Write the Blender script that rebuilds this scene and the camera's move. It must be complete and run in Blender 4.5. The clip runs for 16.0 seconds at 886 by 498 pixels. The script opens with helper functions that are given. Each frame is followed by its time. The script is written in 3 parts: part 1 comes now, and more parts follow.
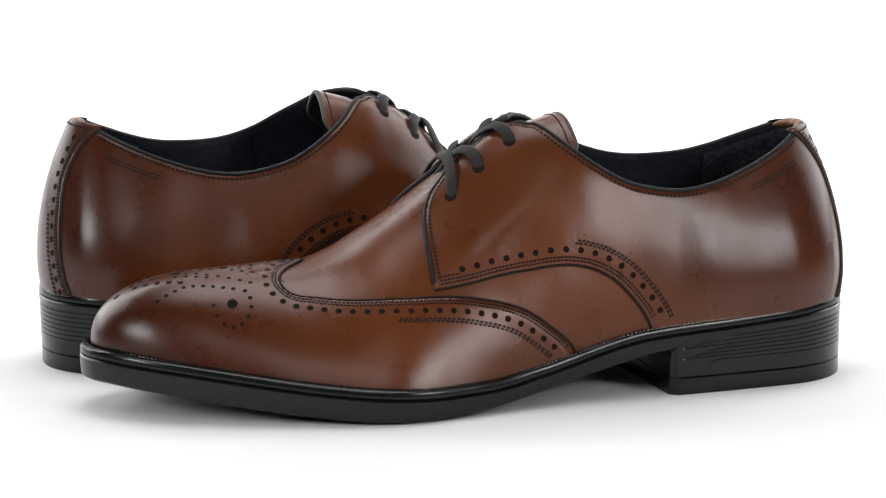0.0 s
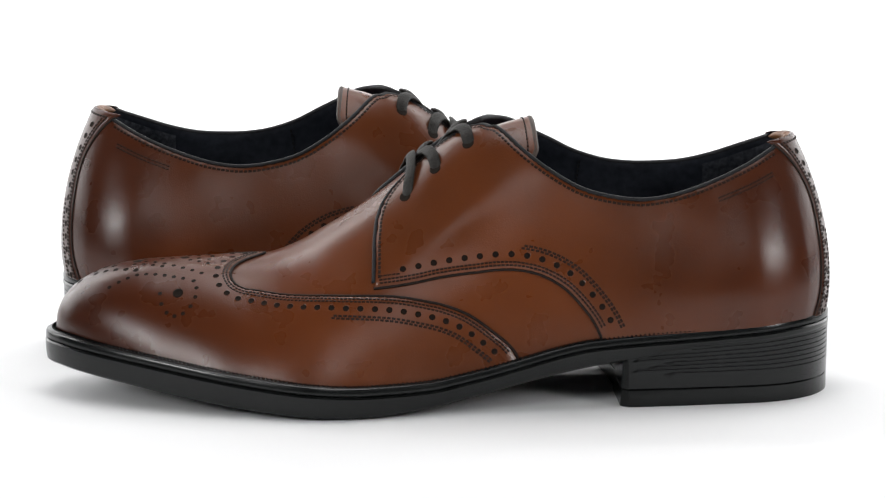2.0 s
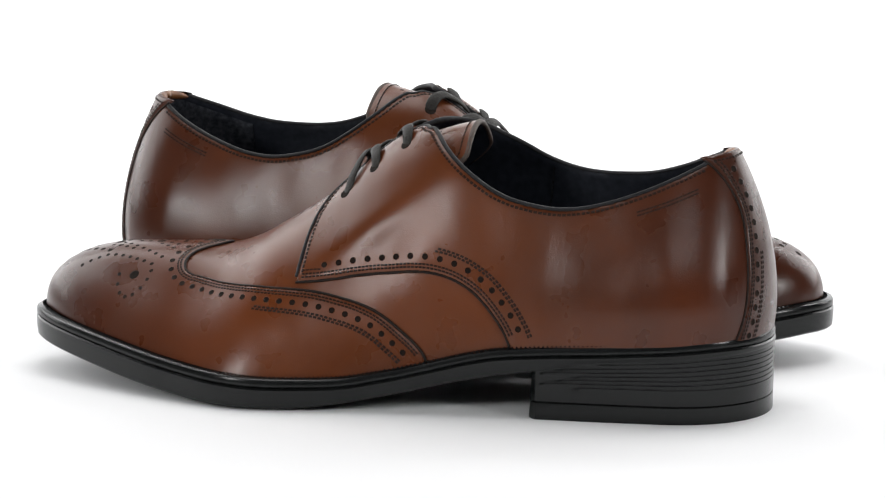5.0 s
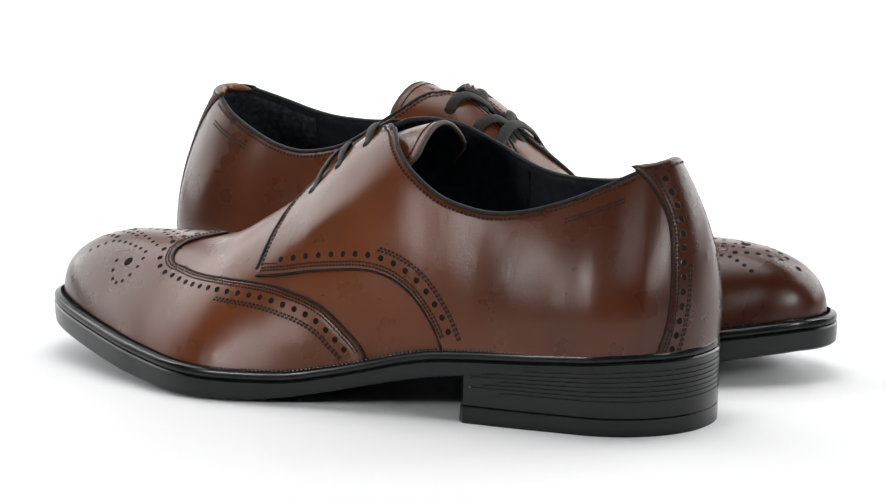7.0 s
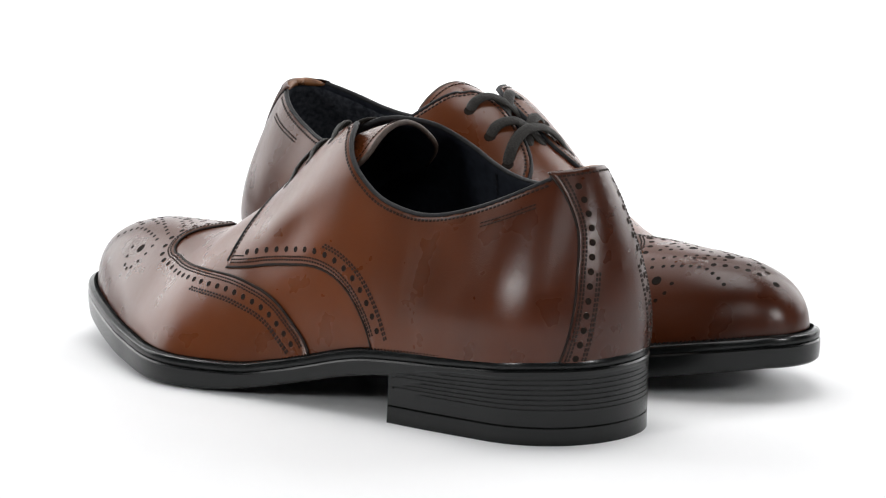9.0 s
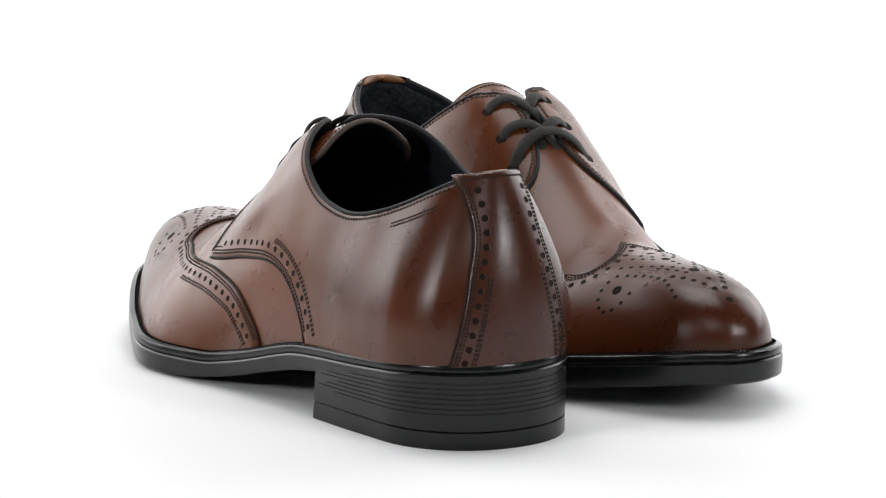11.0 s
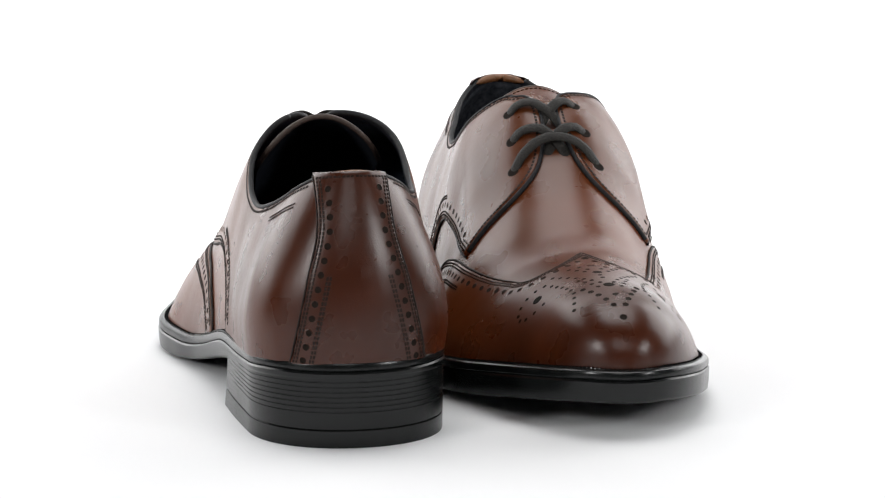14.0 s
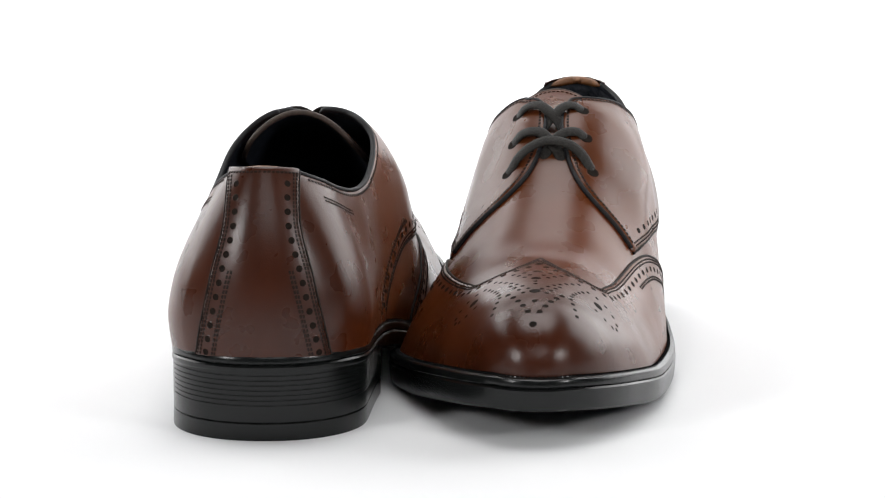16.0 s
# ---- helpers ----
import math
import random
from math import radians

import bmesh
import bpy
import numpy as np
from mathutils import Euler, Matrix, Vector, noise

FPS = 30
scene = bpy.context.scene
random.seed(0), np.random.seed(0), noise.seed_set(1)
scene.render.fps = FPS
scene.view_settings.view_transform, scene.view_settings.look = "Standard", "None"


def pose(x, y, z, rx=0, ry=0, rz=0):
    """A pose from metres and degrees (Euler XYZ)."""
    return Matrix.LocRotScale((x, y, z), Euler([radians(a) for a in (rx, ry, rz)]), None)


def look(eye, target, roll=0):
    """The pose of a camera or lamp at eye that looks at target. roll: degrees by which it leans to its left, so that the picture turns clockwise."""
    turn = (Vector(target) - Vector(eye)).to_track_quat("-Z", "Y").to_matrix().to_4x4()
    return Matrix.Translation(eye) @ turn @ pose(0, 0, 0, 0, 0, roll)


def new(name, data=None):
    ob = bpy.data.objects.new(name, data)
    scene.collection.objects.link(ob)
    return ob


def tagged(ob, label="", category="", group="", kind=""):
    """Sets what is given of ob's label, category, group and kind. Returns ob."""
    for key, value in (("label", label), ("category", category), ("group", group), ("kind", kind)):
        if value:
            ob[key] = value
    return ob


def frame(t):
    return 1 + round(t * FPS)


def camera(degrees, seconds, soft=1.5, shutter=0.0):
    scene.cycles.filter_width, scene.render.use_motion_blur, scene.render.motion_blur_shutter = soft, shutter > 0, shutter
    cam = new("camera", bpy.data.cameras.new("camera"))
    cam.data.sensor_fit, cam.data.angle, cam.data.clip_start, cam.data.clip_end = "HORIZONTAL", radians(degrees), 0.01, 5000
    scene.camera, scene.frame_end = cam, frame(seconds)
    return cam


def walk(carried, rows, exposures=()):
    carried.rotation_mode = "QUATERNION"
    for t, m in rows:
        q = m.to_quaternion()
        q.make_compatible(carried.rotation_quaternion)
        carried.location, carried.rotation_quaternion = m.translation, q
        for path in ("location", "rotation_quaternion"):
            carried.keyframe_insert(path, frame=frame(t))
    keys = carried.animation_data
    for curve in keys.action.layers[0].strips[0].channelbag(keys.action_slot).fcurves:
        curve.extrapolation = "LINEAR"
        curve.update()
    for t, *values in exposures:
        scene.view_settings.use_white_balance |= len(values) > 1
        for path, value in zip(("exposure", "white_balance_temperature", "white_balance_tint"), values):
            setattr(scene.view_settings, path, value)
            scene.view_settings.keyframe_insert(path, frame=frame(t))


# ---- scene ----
# ---- camera: stands still before a slowly turning table ----
cam = camera(14.63, 16.0, soft=1.2)
CAMERA_POSE = pose(0, -1.4134, 0.2941, 90 - 9.906, 0, -0.078) @ pose(0, 0, 0, 0, 0, -0.310)
walk(cam, [(0.0, CAMERA_POSE), (16.0, CAMERA_POSE)], exposures=[(0.0, 0.0), (16.0, 0.0)])

# turn of the table in degrees, every half second
TURN = [-53.05, -56.74, -60.41, -64.04, -67.60, -71.11, -74.57, -78.03, -81.47, -84.90, -88.33, -91.76, -95.21, -98.66, -102.12, -105.60,
        -109.10, -112.63, -116.20, -119.80, -123.41, -127.04, -130.67, -134.15, -137.60, -141.05, -144.55, -148.10, -151.65, -155.20, -158.80, -162.30, -165.80]
LEFT_AT = (0.1015, 0.1291, -106.80)      # x, y on the table and heading of the toe
RIGHT_AT = (-0.1023, -0.1334, 65.75)


# ---- light: a white sweep between softboxes in a dim studio ----
world = bpy.data.worlds.new("studio")
scene.world = world
world.use_nodes = True
world.node_tree.nodes["Background"].inputs[0].default_value = (0.9, 0.95, 1.0, 1)
world.node_tree.nodes["Background"].inputs[1].default_value = 0.03


def softbox(name, eye, target, wide, high, watts, colour=(1, 1, 1)):
    lamp = bpy.data.lights.new(name, "AREA")
    lamp.shape, lamp.size, lamp.size_y, lamp.energy, lamp.color = "RECTANGLE", wide, high, watts, colour
    ob = new(name, lamp)
    ob.matrix_world = look(eye, target)
    return ob


softbox("softbox_top", (0, 0.20, 1.35), (0, 0.0, 0), 0.80, 0.80, 8.6)
softbox("softbox_front", (0, -1.12, 0.80), (0, 0.0, 0.05), 0.60, 0.40, 2.0)
softbox("softbox_west", (-1.16, 0.80, 0.72), (0, 0.0, 0.05), 1.2, 1.2, 16)
softbox("softbox_east", (1.16, 0.80, 0.72), (0, 0.0, 0.05), 1.2, 1.2, 16)
softbox("lamp_front_west", (-1.00, -0.95, 0.56), (0, 0, 0.05), 0.24, 0.24, 5.6)
softbox("lamp_front_east", (1.00, -0.95, 0.56), (0, 0, 0.05), 0.24, 0.24, 5.6)
# unseen lamp, added so that the sweep behind the shoes comes out white
softbox("added_backdrop_lamp", (0, 1.45, 1.65), (0, 2.6, 0.2), 2.4, 0.4, 65)


# ---- materials ----
def nodes_of(name):
    mat = bpy.data.materials.new(name)
    mat.use_nodes = True
    tree = mat.node_tree
    return mat, tree, tree.nodes["Principled BSDF"]


def noise_node(tree, scale, detail=4, coords="Object"):
    tc = tree.nodes.new("ShaderNodeTexCoord")
    n = tree.nodes.new("ShaderNodeTexNoise")
    n.inputs["Scale"].default_value, n.inputs["Detail"].default_value = scale, detail
    tree.links.new(tc.outputs[coords], n.inputs["Vector"])
    return n


def ramp(tree, source, stops):
    r = tree.nodes.new("ShaderNodeValToRGB")
    while len(r.color_ramp.elements) < len(stops):
        r.color_ramp.elements.new(0.5)
    for e, (p, c) in zip(r.color_ramp.elements, stops):
        e.position, e.color = p, (*c, 1)
    tree.links.new(source, r.inputs[0])
    return r


def bump(tree, bsdf, source, strength, distance):
    b = tree.nodes.new("ShaderNodeBump")
    b.inputs["Strength"].default_value, b.inputs["Distance"].default_value = strength, distance
    tree.links.new(source, b.inputs["Height"])
    tree.links.new(b.outputs[0], bsdf.inputs["Normal"])
    return b


def leather(name, tone):
    """Polished brown calf: cloudy hand-burnished dye, dark toe and heel counter, fine grain and creases."""
    mat, tree, bsdf = nodes_of(name)
    cloud, streak = noise_node(tree, 16, 2), noise_node(tree, 60, 3)
    col = ramp(tree, cloud.outputs[0], [(0.28, [0.74 * c for c in tone]), (0.5, tone), (0.74, [1.28 * c for c in tone])])
    fleck = ramp(tree, streak.outputs[0], [(0.25, (0.88, 0.86, 0.86)), (0.75, (1.0, 1.0, 1.0))])
    tc = tree.nodes.new("ShaderNodeTexCoord")
    sep = tree.nodes.new("ShaderNodeSeparateXYZ")
    tree.links.new(tc.outputs["Object"], sep.inputs[0])
    drift = tree.nodes.new("ShaderNodeMath")
    drift.operation, drift.inputs[1].default_value = "MULTIPLY_ADD", 0.05
    tree.links.new(cloud.outputs[0], drift.inputs[0])
    tree.links.new(sep.outputs["X"], drift.inputs[2])
    burn = tree.nodes.new("ShaderNodeMapRange")
    burn.inputs["From Min"].default_value, burn.inputs["From Max"].default_value = 0.025, 0.335
    tree.links.new(drift.outputs[0], burn.inputs["Value"])
    dye = ramp(tree, burn.outputs[0], [(0.0, (0.38, 0.30, 0.28)), (0.09, (0.52, 0.44, 0.42)), (0.22, (0.90, 0.87, 0.85)), (0.34, (1, 1, 1)), (0.64, (1, 1, 1)),
                                       (0.80, (0.80, 0.73, 0.72)), (0.95, (0.42, 0.34, 0.34))])
    source = col
    for layer in (fleck, dye):
        mix = tree.nodes.new("ShaderNodeMix")
        mix.data_type, mix.blend_type = "RGBA", "MULTIPLY"
        mix.inputs["Factor"].default_value = 1.0
        tree.links.new(source.outputs["Result" if source is not col else 0], mix.inputs["A"])
        tree.links.new(layer.outputs[0], mix.inputs["B"])
        source = mix
    tree.links.new(source.outputs["Result"], bsdf.inputs["Base Color"])
    rough = tree.nodes.new("ShaderNodeMapRange")
    rough.inputs["From Min"].default_value, rough.inputs["From Max"].default_value = 0.3, 0.7
    rough.inputs["To Min"].default_value, rough.inputs["To Max"].default_value = 0.26, 0.31
    tree.links.new(streak.outputs[0], rough.inputs["Value"])
    tree.links.new(rough.outputs[0], bsdf.inputs["Roughness"])
    bsdf.inputs["Specular IOR Level"].default_value = 0.40
    # soft creases that run round the foot, over a fine grain
    fold = noise_node(tree, 1, 6)
    squeeze = tree.nodes.new("ShaderNodeMapping")
    squeeze.inputs["Scale"].default_value = (120, 55, 55)
    squeeze.inputs["Rotation"].default_value = (0, math.radians(-24), 0)
    tree.links.new(tc.outputs["Object"], squeeze.inputs["Vector"])
    tree.links.new(squeeze.outputs[0], fold.inputs["Vector"])
    fold.inputs["Distortion"].default_value = 0.6
    crease = bump(tree, bsdf, fold.outputs[0], 0.10, 0.0012)
    grain = bump(tree, bsdf, noise_node(tree, 1700, 3).outputs[0], 0.2, 0.0003)
    tree.links.new(crease.outputs[0], grain.inputs["Normal"])
    return mat


def plain(name, dark, light, rough, scale, bump_size=0.0003, strength=0.2, spec=0.5):
    mat, tree, bsdf = nodes_of(name)
    n = noise_node(tree, scale, 5)
    col = ramp(tree, n.outputs[0], [(0.3, dark), (0.7, light)])
    tree.links.new(col.outputs[0], bsdf.inputs["Base Color"])
    bsdf.inputs["Roughness"].default_value = rough
    bsdf.inputs["Specular IOR Level"].default_value = spec
    bump(tree, bsdf, n.outputs[0], strength, bump_size)
    return mat


LEATHER = leather("burnished_leather", (0.114, 0.0283, 0.0060))
EDGE = plain("dark_leather_edge", (0.008, 0.005, 0.004), (0.020, 0.012, 0.009), 0.65, 500, spec=0.2)
TONGUE_EDGE = plain("raw_brown_leather_edge", (0.030, 0.018, 0.013), (0.060, 0.036, 0.026), 0.6, 600)
TAN = plain("tan_leather_fold", (0.13, 0.050, 0.016), (0.20, 0.080, 0.026), 0.45, 400)
BINDING = plain("black_leather_binding", (0.007, 0.007, 0.008), (0.016, 0.016, 0.018), 0.55, 700, spec=0.22)
THREAD = plain("dark_brown_thread", (0.009, 0.005, 0.004), (0.024, 0.013, 0.009), 0.7, 1500, spec=0.2)
# near-black colour painted in for the shade inside the punched holes
HOLE_SHADE = plain("painted_hole_shade", (0.006, 0.004, 0.003), (0.014, 0.009, 0.006), 0.8, 900, spec=0.1)
LINING = plain("black_lining", (0.007, 0.009, 0.014), (0.018, 0.021, 0.030), 0.6, 300, spec=0.3)
RUBBER = plain("black_rubber_sole", (0.003, 0.0035, 0.0035), (0.006, 0.007, 0.007), 0.24, 180, 0.0001, 0.1, spec=0.32)
GRIP = plain("charcoal_felt", (0.012, 0.014, 0.019), (0.045, 0.048, 0.056), 0.95, 420, 0.0006, 0.9, spec=0.1)
LACE = plain("waxed_black_lace", (0.009, 0.008, 0.007), (0.026, 0.023, 0.020), 0.6, 1400, 0.0005, 0.7, spec=0.25)
PAPER = plain("white_sweep", (0.86, 0.862, 0.87), (0.89, 0.892, 0.90), 0.7, 4, 0.0002, 0.05, spec=0.15)
WALL = plain("studio_grey", (0.035, 0.035, 0.035), (0.05, 0.05, 0.05), 0.9, 3)


def link(name, verts, faces, material, parent=None, label="", smooth=True):
    me = bpy.data.meshes.new(name)
    me.from_pydata([tuple(v) for v in verts], [], [tuple(f) for f in faces])
    if isinstance(material, tuple):
        # two materials: the first faces take the first one, the rest the second
        me.materials.append(material[0])
        me.materials.append(material[1])
        me.polygons.foreach_set("material_index", [0 if i < material[2] else 1 for i in range(len(me.polygons))])
    else:
        me.materials.append(material)
    if smooth:
        me.polygons.foreach_set("use_smooth", [True] * len(me.polygons))
        if material is RUBBER:
            me.set_sharp_from_angle(angle=math.radians(30))
    me.update()
    ob = new(name, me)
    ob.parent = parent
    return tagged(ob, label)


# ---- setting ----
def setting():
    # the sweep: table top running up into the back wall in one curve
    prof = [(-1.2, 0.0)] + [(-1.0 + 0.2 * k, 0.0) for k in range(14)]
    prof += [(1.7 + 0.9 * math.sin(a), 0.9 - 0.9 * math.cos(a)) for a in np.linspace(0.05, math.pi / 2, 20)]
    prof += [(2.6, 1.2), (2.6, 1.4)]
    verts, faces = [], []
    xs = np.linspace(-2.4, 2.4, 13)
    for y, z in prof:
        verts += [(x, y, z) for x in xs]
    for i in range(len(prof) - 1):
        for k in range(12):
            a = i * 13 + k
            faces.append((a, a + 1, a + 14, a + 13))
    ob = link("floor", verts, faces, PAPER)
    sol = ob.modifiers.new("thickness", "SOLIDIFY")
    sol.thickness, sol.offset = 0.004, -1
    tagged(ob, "seamless white paper sweep under the shoes", "backdrop", kind="structure")

    def slab(name, a, b, label):
        (x0, y0, z0), (x1, y1, z1) = a, b
        v = [(x, y, z) for x in (x0, x1) for y in (y0, y1) for z in (z0, z1)]
        f = [(0, 1, 3, 2), (4, 6, 7, 5), (0, 4, 5, 1), (2, 3, 7, 6), (0, 2, 6, 4), (1, 5, 7, 3)]
        tagged(link(name, v, f, WALL, smooth=False), label, "wall", kind="structure")

    # unseen enclosure, added and kept dark to hold down bounce and reflections
    slab("wall_south", (-3, -3.1, -0.8), (3, -3.0, 2.8), "plain dark grey wall added out of view")
    slab("wall_west", (-3.1, -3, -0.8), (-3.0, 3, 2.8), "plain dark grey wall added out of view")
    slab("wall_east", (3.0, -3, -0.8), (3.1, 3, 2.8), "plain dark grey wall added out of view")
    slab("wall_north", (-3, 3.0, -0.8), (3, 3.1, 2.8), "plain dark grey wall added out of view")
    slab("ceiling", (-3.1, -3.1, 2.8), (3.1, 3.1, 2.9), "plain dark grey ceiling added out of view")
    slab("ground", (-3.1, -3.1, -0.9), (3.1, 3.1, -0.8), "plain dark grey ground added out of view")


setting()


# ---- the last: one smooth form that all leather panels follow ----
MM = 0.001
LONG = 310.0


def curve(*points):
    """Smooth monotone curve through points, of (place, value)."""
    x, y = np.array(points, float).T
    h, s = np.diff(x), np.diff(y) / np.diff(x)
    d = np.zeros(len(x))
    d[1:-1] = np.where(s[:-1] * s[1:] > 0, 2 * s[:-1] * s[1:] / np.where(s[:-1] + s[1:] == 0, 1, s[:-1] + s[1:]), 0)
    d[0], d[-1] = s[0], s[-1]

    def value(q):
        q = np.clip(np.asarray(q, float), x[0], x[-1])
        i = np.clip(np.searchsorted(x, q, side="right") - 1, 0, len(x) - 2)
        t = (q - x[i]) / h[i]
        return (y[i] * (1 + 2 * t) * (1 - t) ** 2 + h[i] * d[i] * t * (1 - t) ** 2
                + y[i + 1] * t * t * (3 - 2 * t) + h[i] * d[i + 1] * t * t * (t - 1))
    return value


middle = curve((0, 0), (60, -1), (100, -4), (146, -7.5), (170, -10), (228, -14), (262, -17), (285, -20), (308, -22.5))
wide_out = curve((0, 35), (50, 37), (100, 40.5), (150, 47), (180, 54.5), (205, 58.5), (240, 49), (270, 40.6), (308, 35))
wide_in = curve((0, 35), (60, 36), (90, 35.5), (120, 40), (150, 45.5), (180, 47), (205, 46), (240, 43.5), (270, 39), (308, 34))
feather = curve((0, 32), (15, 32), (37, 30.5), (59, 29), (85, 27.5), (103, 26), (114, 24), (132, 19.5), (147, 16), (169, 12.5),
                (191, 12), (213, 13), (235, 15), (257, 18), (281, 21.5), (306, 25))
crown = curve((0, 120), (60, 121), (95, 117), (123, 111.5), (140, 107.5), (149, 103.5), (161, 95.5), (171, 87), (183, 78), (192, 72),
              (203, 65.5), (214, 59.3), (225, 55.4), (237, 53.8), (260, 52.6), (282, 51.6), (308, 51.2))
power = curve((0, 2.8), (60, 2.9), (110, 2.95), (130, 2.8), (150, 2.45), (187, 2.15), (230, 2.15), (262, 2.2), (280, 2.3), (298, 2.45), (308, 2.5))
lean_out = curve((0, 0.84), (50, 0.83), (100, 0.36), (125, 0.24), (150, 0.28), (187, 0.29), (230, 0.30), (262, 0.27), (285, 0.18), (308, 0.05))
lean_in = curve((0, 0.82), (40, 0.58), (70, 0.14), (100, -0.02), (130, -0.04), (155, 0.06), (187, 0.16), (230, 0.22), (262, 0.20), (285, 0.12), (308, 0.02))
lean_pow = curve((0, 2.0), (60, 1.9), (130, 1.0), (306, 1.0))


def cap(x):
    heel = np.clip(1 - x / 40.0, 0, 1)
    toe = np.clip((x - 228.0) / (LONG - 228.0), 0, 1)
    return (1 - heel ** 2.1) ** (1 / 2.1) * (1 - toe ** 2.3) ** (1 / 2.1)


def tuck(x):
    return 3.4 * np.clip(1 - np.asarray(x) / 55.0, 0, 1) ** 2


def last(x, v):
    """A place on the form, in mm. x: along the foot from the heel; v: 0 at the outer welt, 1 on the ridge, 2 at the inner welt."""
    x, v = np.asarray(x, float), np.asarray(v, float)
    x = np.clip(x, 0, LONG)
    outer = v <= 1
    a = np.clip(np.where(outer, v, 2 - v), 0, 1) * np.pi / 2
    n = power(x)
    up, out = np.sin(a) ** (2 / n), np.maximum(np.cos(a), 0) ** (2 / n)
    out = out * (1 - np.where(outer, lean_out(x), lean_in(x)) * up ** lean_pow(x))
    toe = np.clip((x - 266.0) / (LONG - 266.0), 0, 1)
    z0 = feather(x)
    z = z0 + (crown(x) - z0) * (1 - toe ** 2.4) ** 0.44 * up
    y = middle(x) + np.where(outer, wide_out(x), -wide_in(x)) * cap(x) * out
    along, across = (x - 172) * -0.82 + (z - 59) * 0.57, (x - 172) * 0.57 + (z - 59) * 0.82
    fold = 1.3 * np.exp(-((across - 1.0) / 6.5) ** 2) - 0.9 * np.exp(-((across - 13.0) / 8.0) ** 2) - 0.5 * np.exp(-((across + 11) / 8.0) ** 2)
    fold = fold * np.exp(-((along - 20) / 24.0) ** 2)
    wave = 0.16 * np.sin(x * 0.19 + z * 0.11) + 0.13 * np.sin(x * 0.075 - z * 0.23 + 1.0) + 0.09 * np.sin(x * 0.31 - z * 0.05 + y * 0.2)
    fade = np.clip((z - z0) / 10.0, 0, 1) * np.clip(np.abs(out) * 2.5, 0, 1) * np.clip((LONG - x) / 60, 0, 1) * np.clip(x / 30, 0, 1)
    bulge = 2.8 * np.exp(-((z - 46) / np.where(z > 46, 28.0, 13.0)) ** 2) * np.clip(x / 14, 0, 1) * np.clip((85 - x) / 50, 0, 1)
    y = y + np.where(outer, 1.0, -1.0) * ((0.95 * fold + 0.5 * wave) * fade + bulge)
    back = np.where(z > 44, 15 * ((z - 44) / 58) ** 2, 2 * ((44 - z) / 16) ** 2) * np.clip(1 - x / 90, 0, 1) ** 2
    return np.stack([x + back + tuck(x), y, z], -1)


def facing_out(x, v):
    """Outward normals of the form."""
    x, v = np.asarray(x, float), np.asarray(v, float)
    xa, xb = np.clip(x - 0.6, 0.3, LONG - 0.5), np.clip(x + 0.6, 0.5, LONG - 0.3)
    va, vb = np.clip(v - 0.01, 0.004, 1.98), np.clip(v + 0.01, 0.02, 1.996)
    n = np.cross(last(np.clip(x, .4, LONG - .4), vb) - last(np.clip(x, .4, LONG - .4), va), last(xb, v) - last(xa, v))
    n[..., 1] *= np.clip(x / 2.5, 0, 1)
    return n / np.maximum(np.linalg.norm(n, axis=-1, keepdims=True), 1e-9)


LEVELS = np.linspace(0, 1, 400)


def at_height(x, z, inner=False):
    p = last(np.full(400, x), 2 - LEVELS if inner else LEVELS)
    a = np.interp(z, p[:, 2], LEVELS)
    return (x, 2 - a if inner else a)


def at_side(x, dy, inner=False):
    """dy: mm sideways from the ridge."""
    p = last(np.full(400, x), 2 - LEVELS if inner else LEVELS)
    a = np.interp(-dy, -np.abs(p[:, 1] - middle(x)), LEVELS)
    return (x, 2 - a if inner else a)


HEEL_X = np.linspace(0.3, 44, 110)
HEEL_GRID = {k: last(HEEL_X[:, None], (2 - LEVELS if k else LEVELS)[None, ::4]) for k in (False, True)}


def at_heel(dy, z, inner):
    """The chart point near the heel at a height and a distance from its middle."""
    ys = [np.interp(z, p[:, 2], np.abs(p[:, 1])) for p in HEEL_GRID[inner]]
    return at_height(float(np.interp(dy, ys, HEEL_X)), z, inner)


def spline(points, step=1.0):
    """A smooth line in the chart (x, v) through points, cut into short steps."""
    p = np.array(points, float)
    q = np.vstack([2 * p[0] - p[1], p, 2 * p[-1] - p[-2]])
    out = []
    for i in range(1, len(q) - 2):
        d = np.linalg.norm((q[i + 1] - q[i]) * [1, 85])
        for t in np.linspace(0, 1, max(2, int(d / step)), endpoint=False):
            out.append(0.5 * (2 * q[i] + (q[i + 1] - q[i - 1]) * t + (2 * q[i - 1] - 5 * q[i] + 4 * q[i + 1] - q[i + 2]) * t * t
                              + (3 * q[i] - q[i - 1] - 3 * q[i + 1] + q[i + 2]) * t ** 3))
    return np.array(out + [p[-1]])


def inside(poly, x, v):
    """Signed distance (mm, in the chart) from points to a closed outline, positive inside."""
    k = np.array([1.0, 85.0])
    poly = np.asarray(poly) * k
    p = np.stack([x, v], -1) * k
    a, b = poly, np.roll(poly, -1, 0)
    best, odd = np.full(len(p), 1e9), np.zeros(len(p), bool)
    for s, e in zip(a, b):
        d = e - s
        t = np.clip(((p - s) @ d) / max(d @ d, 1e-9), 0, 1)
        best = np.minimum(best, ((p - s - t[:, None] * d) ** 2).sum(1))
        if s[1] != e[1]:
            hit = (s[1] > p[:, 1]) != (e[1] > p[:, 1])
            odd ^= hit & (p[:, 0] < d[0] * (p[:, 1] - s[1]) / (e[1] - s[1]) + s[0])
    return np.where(odd, 1, -1) * np.sqrt(best)


NX, NV = 250, 150


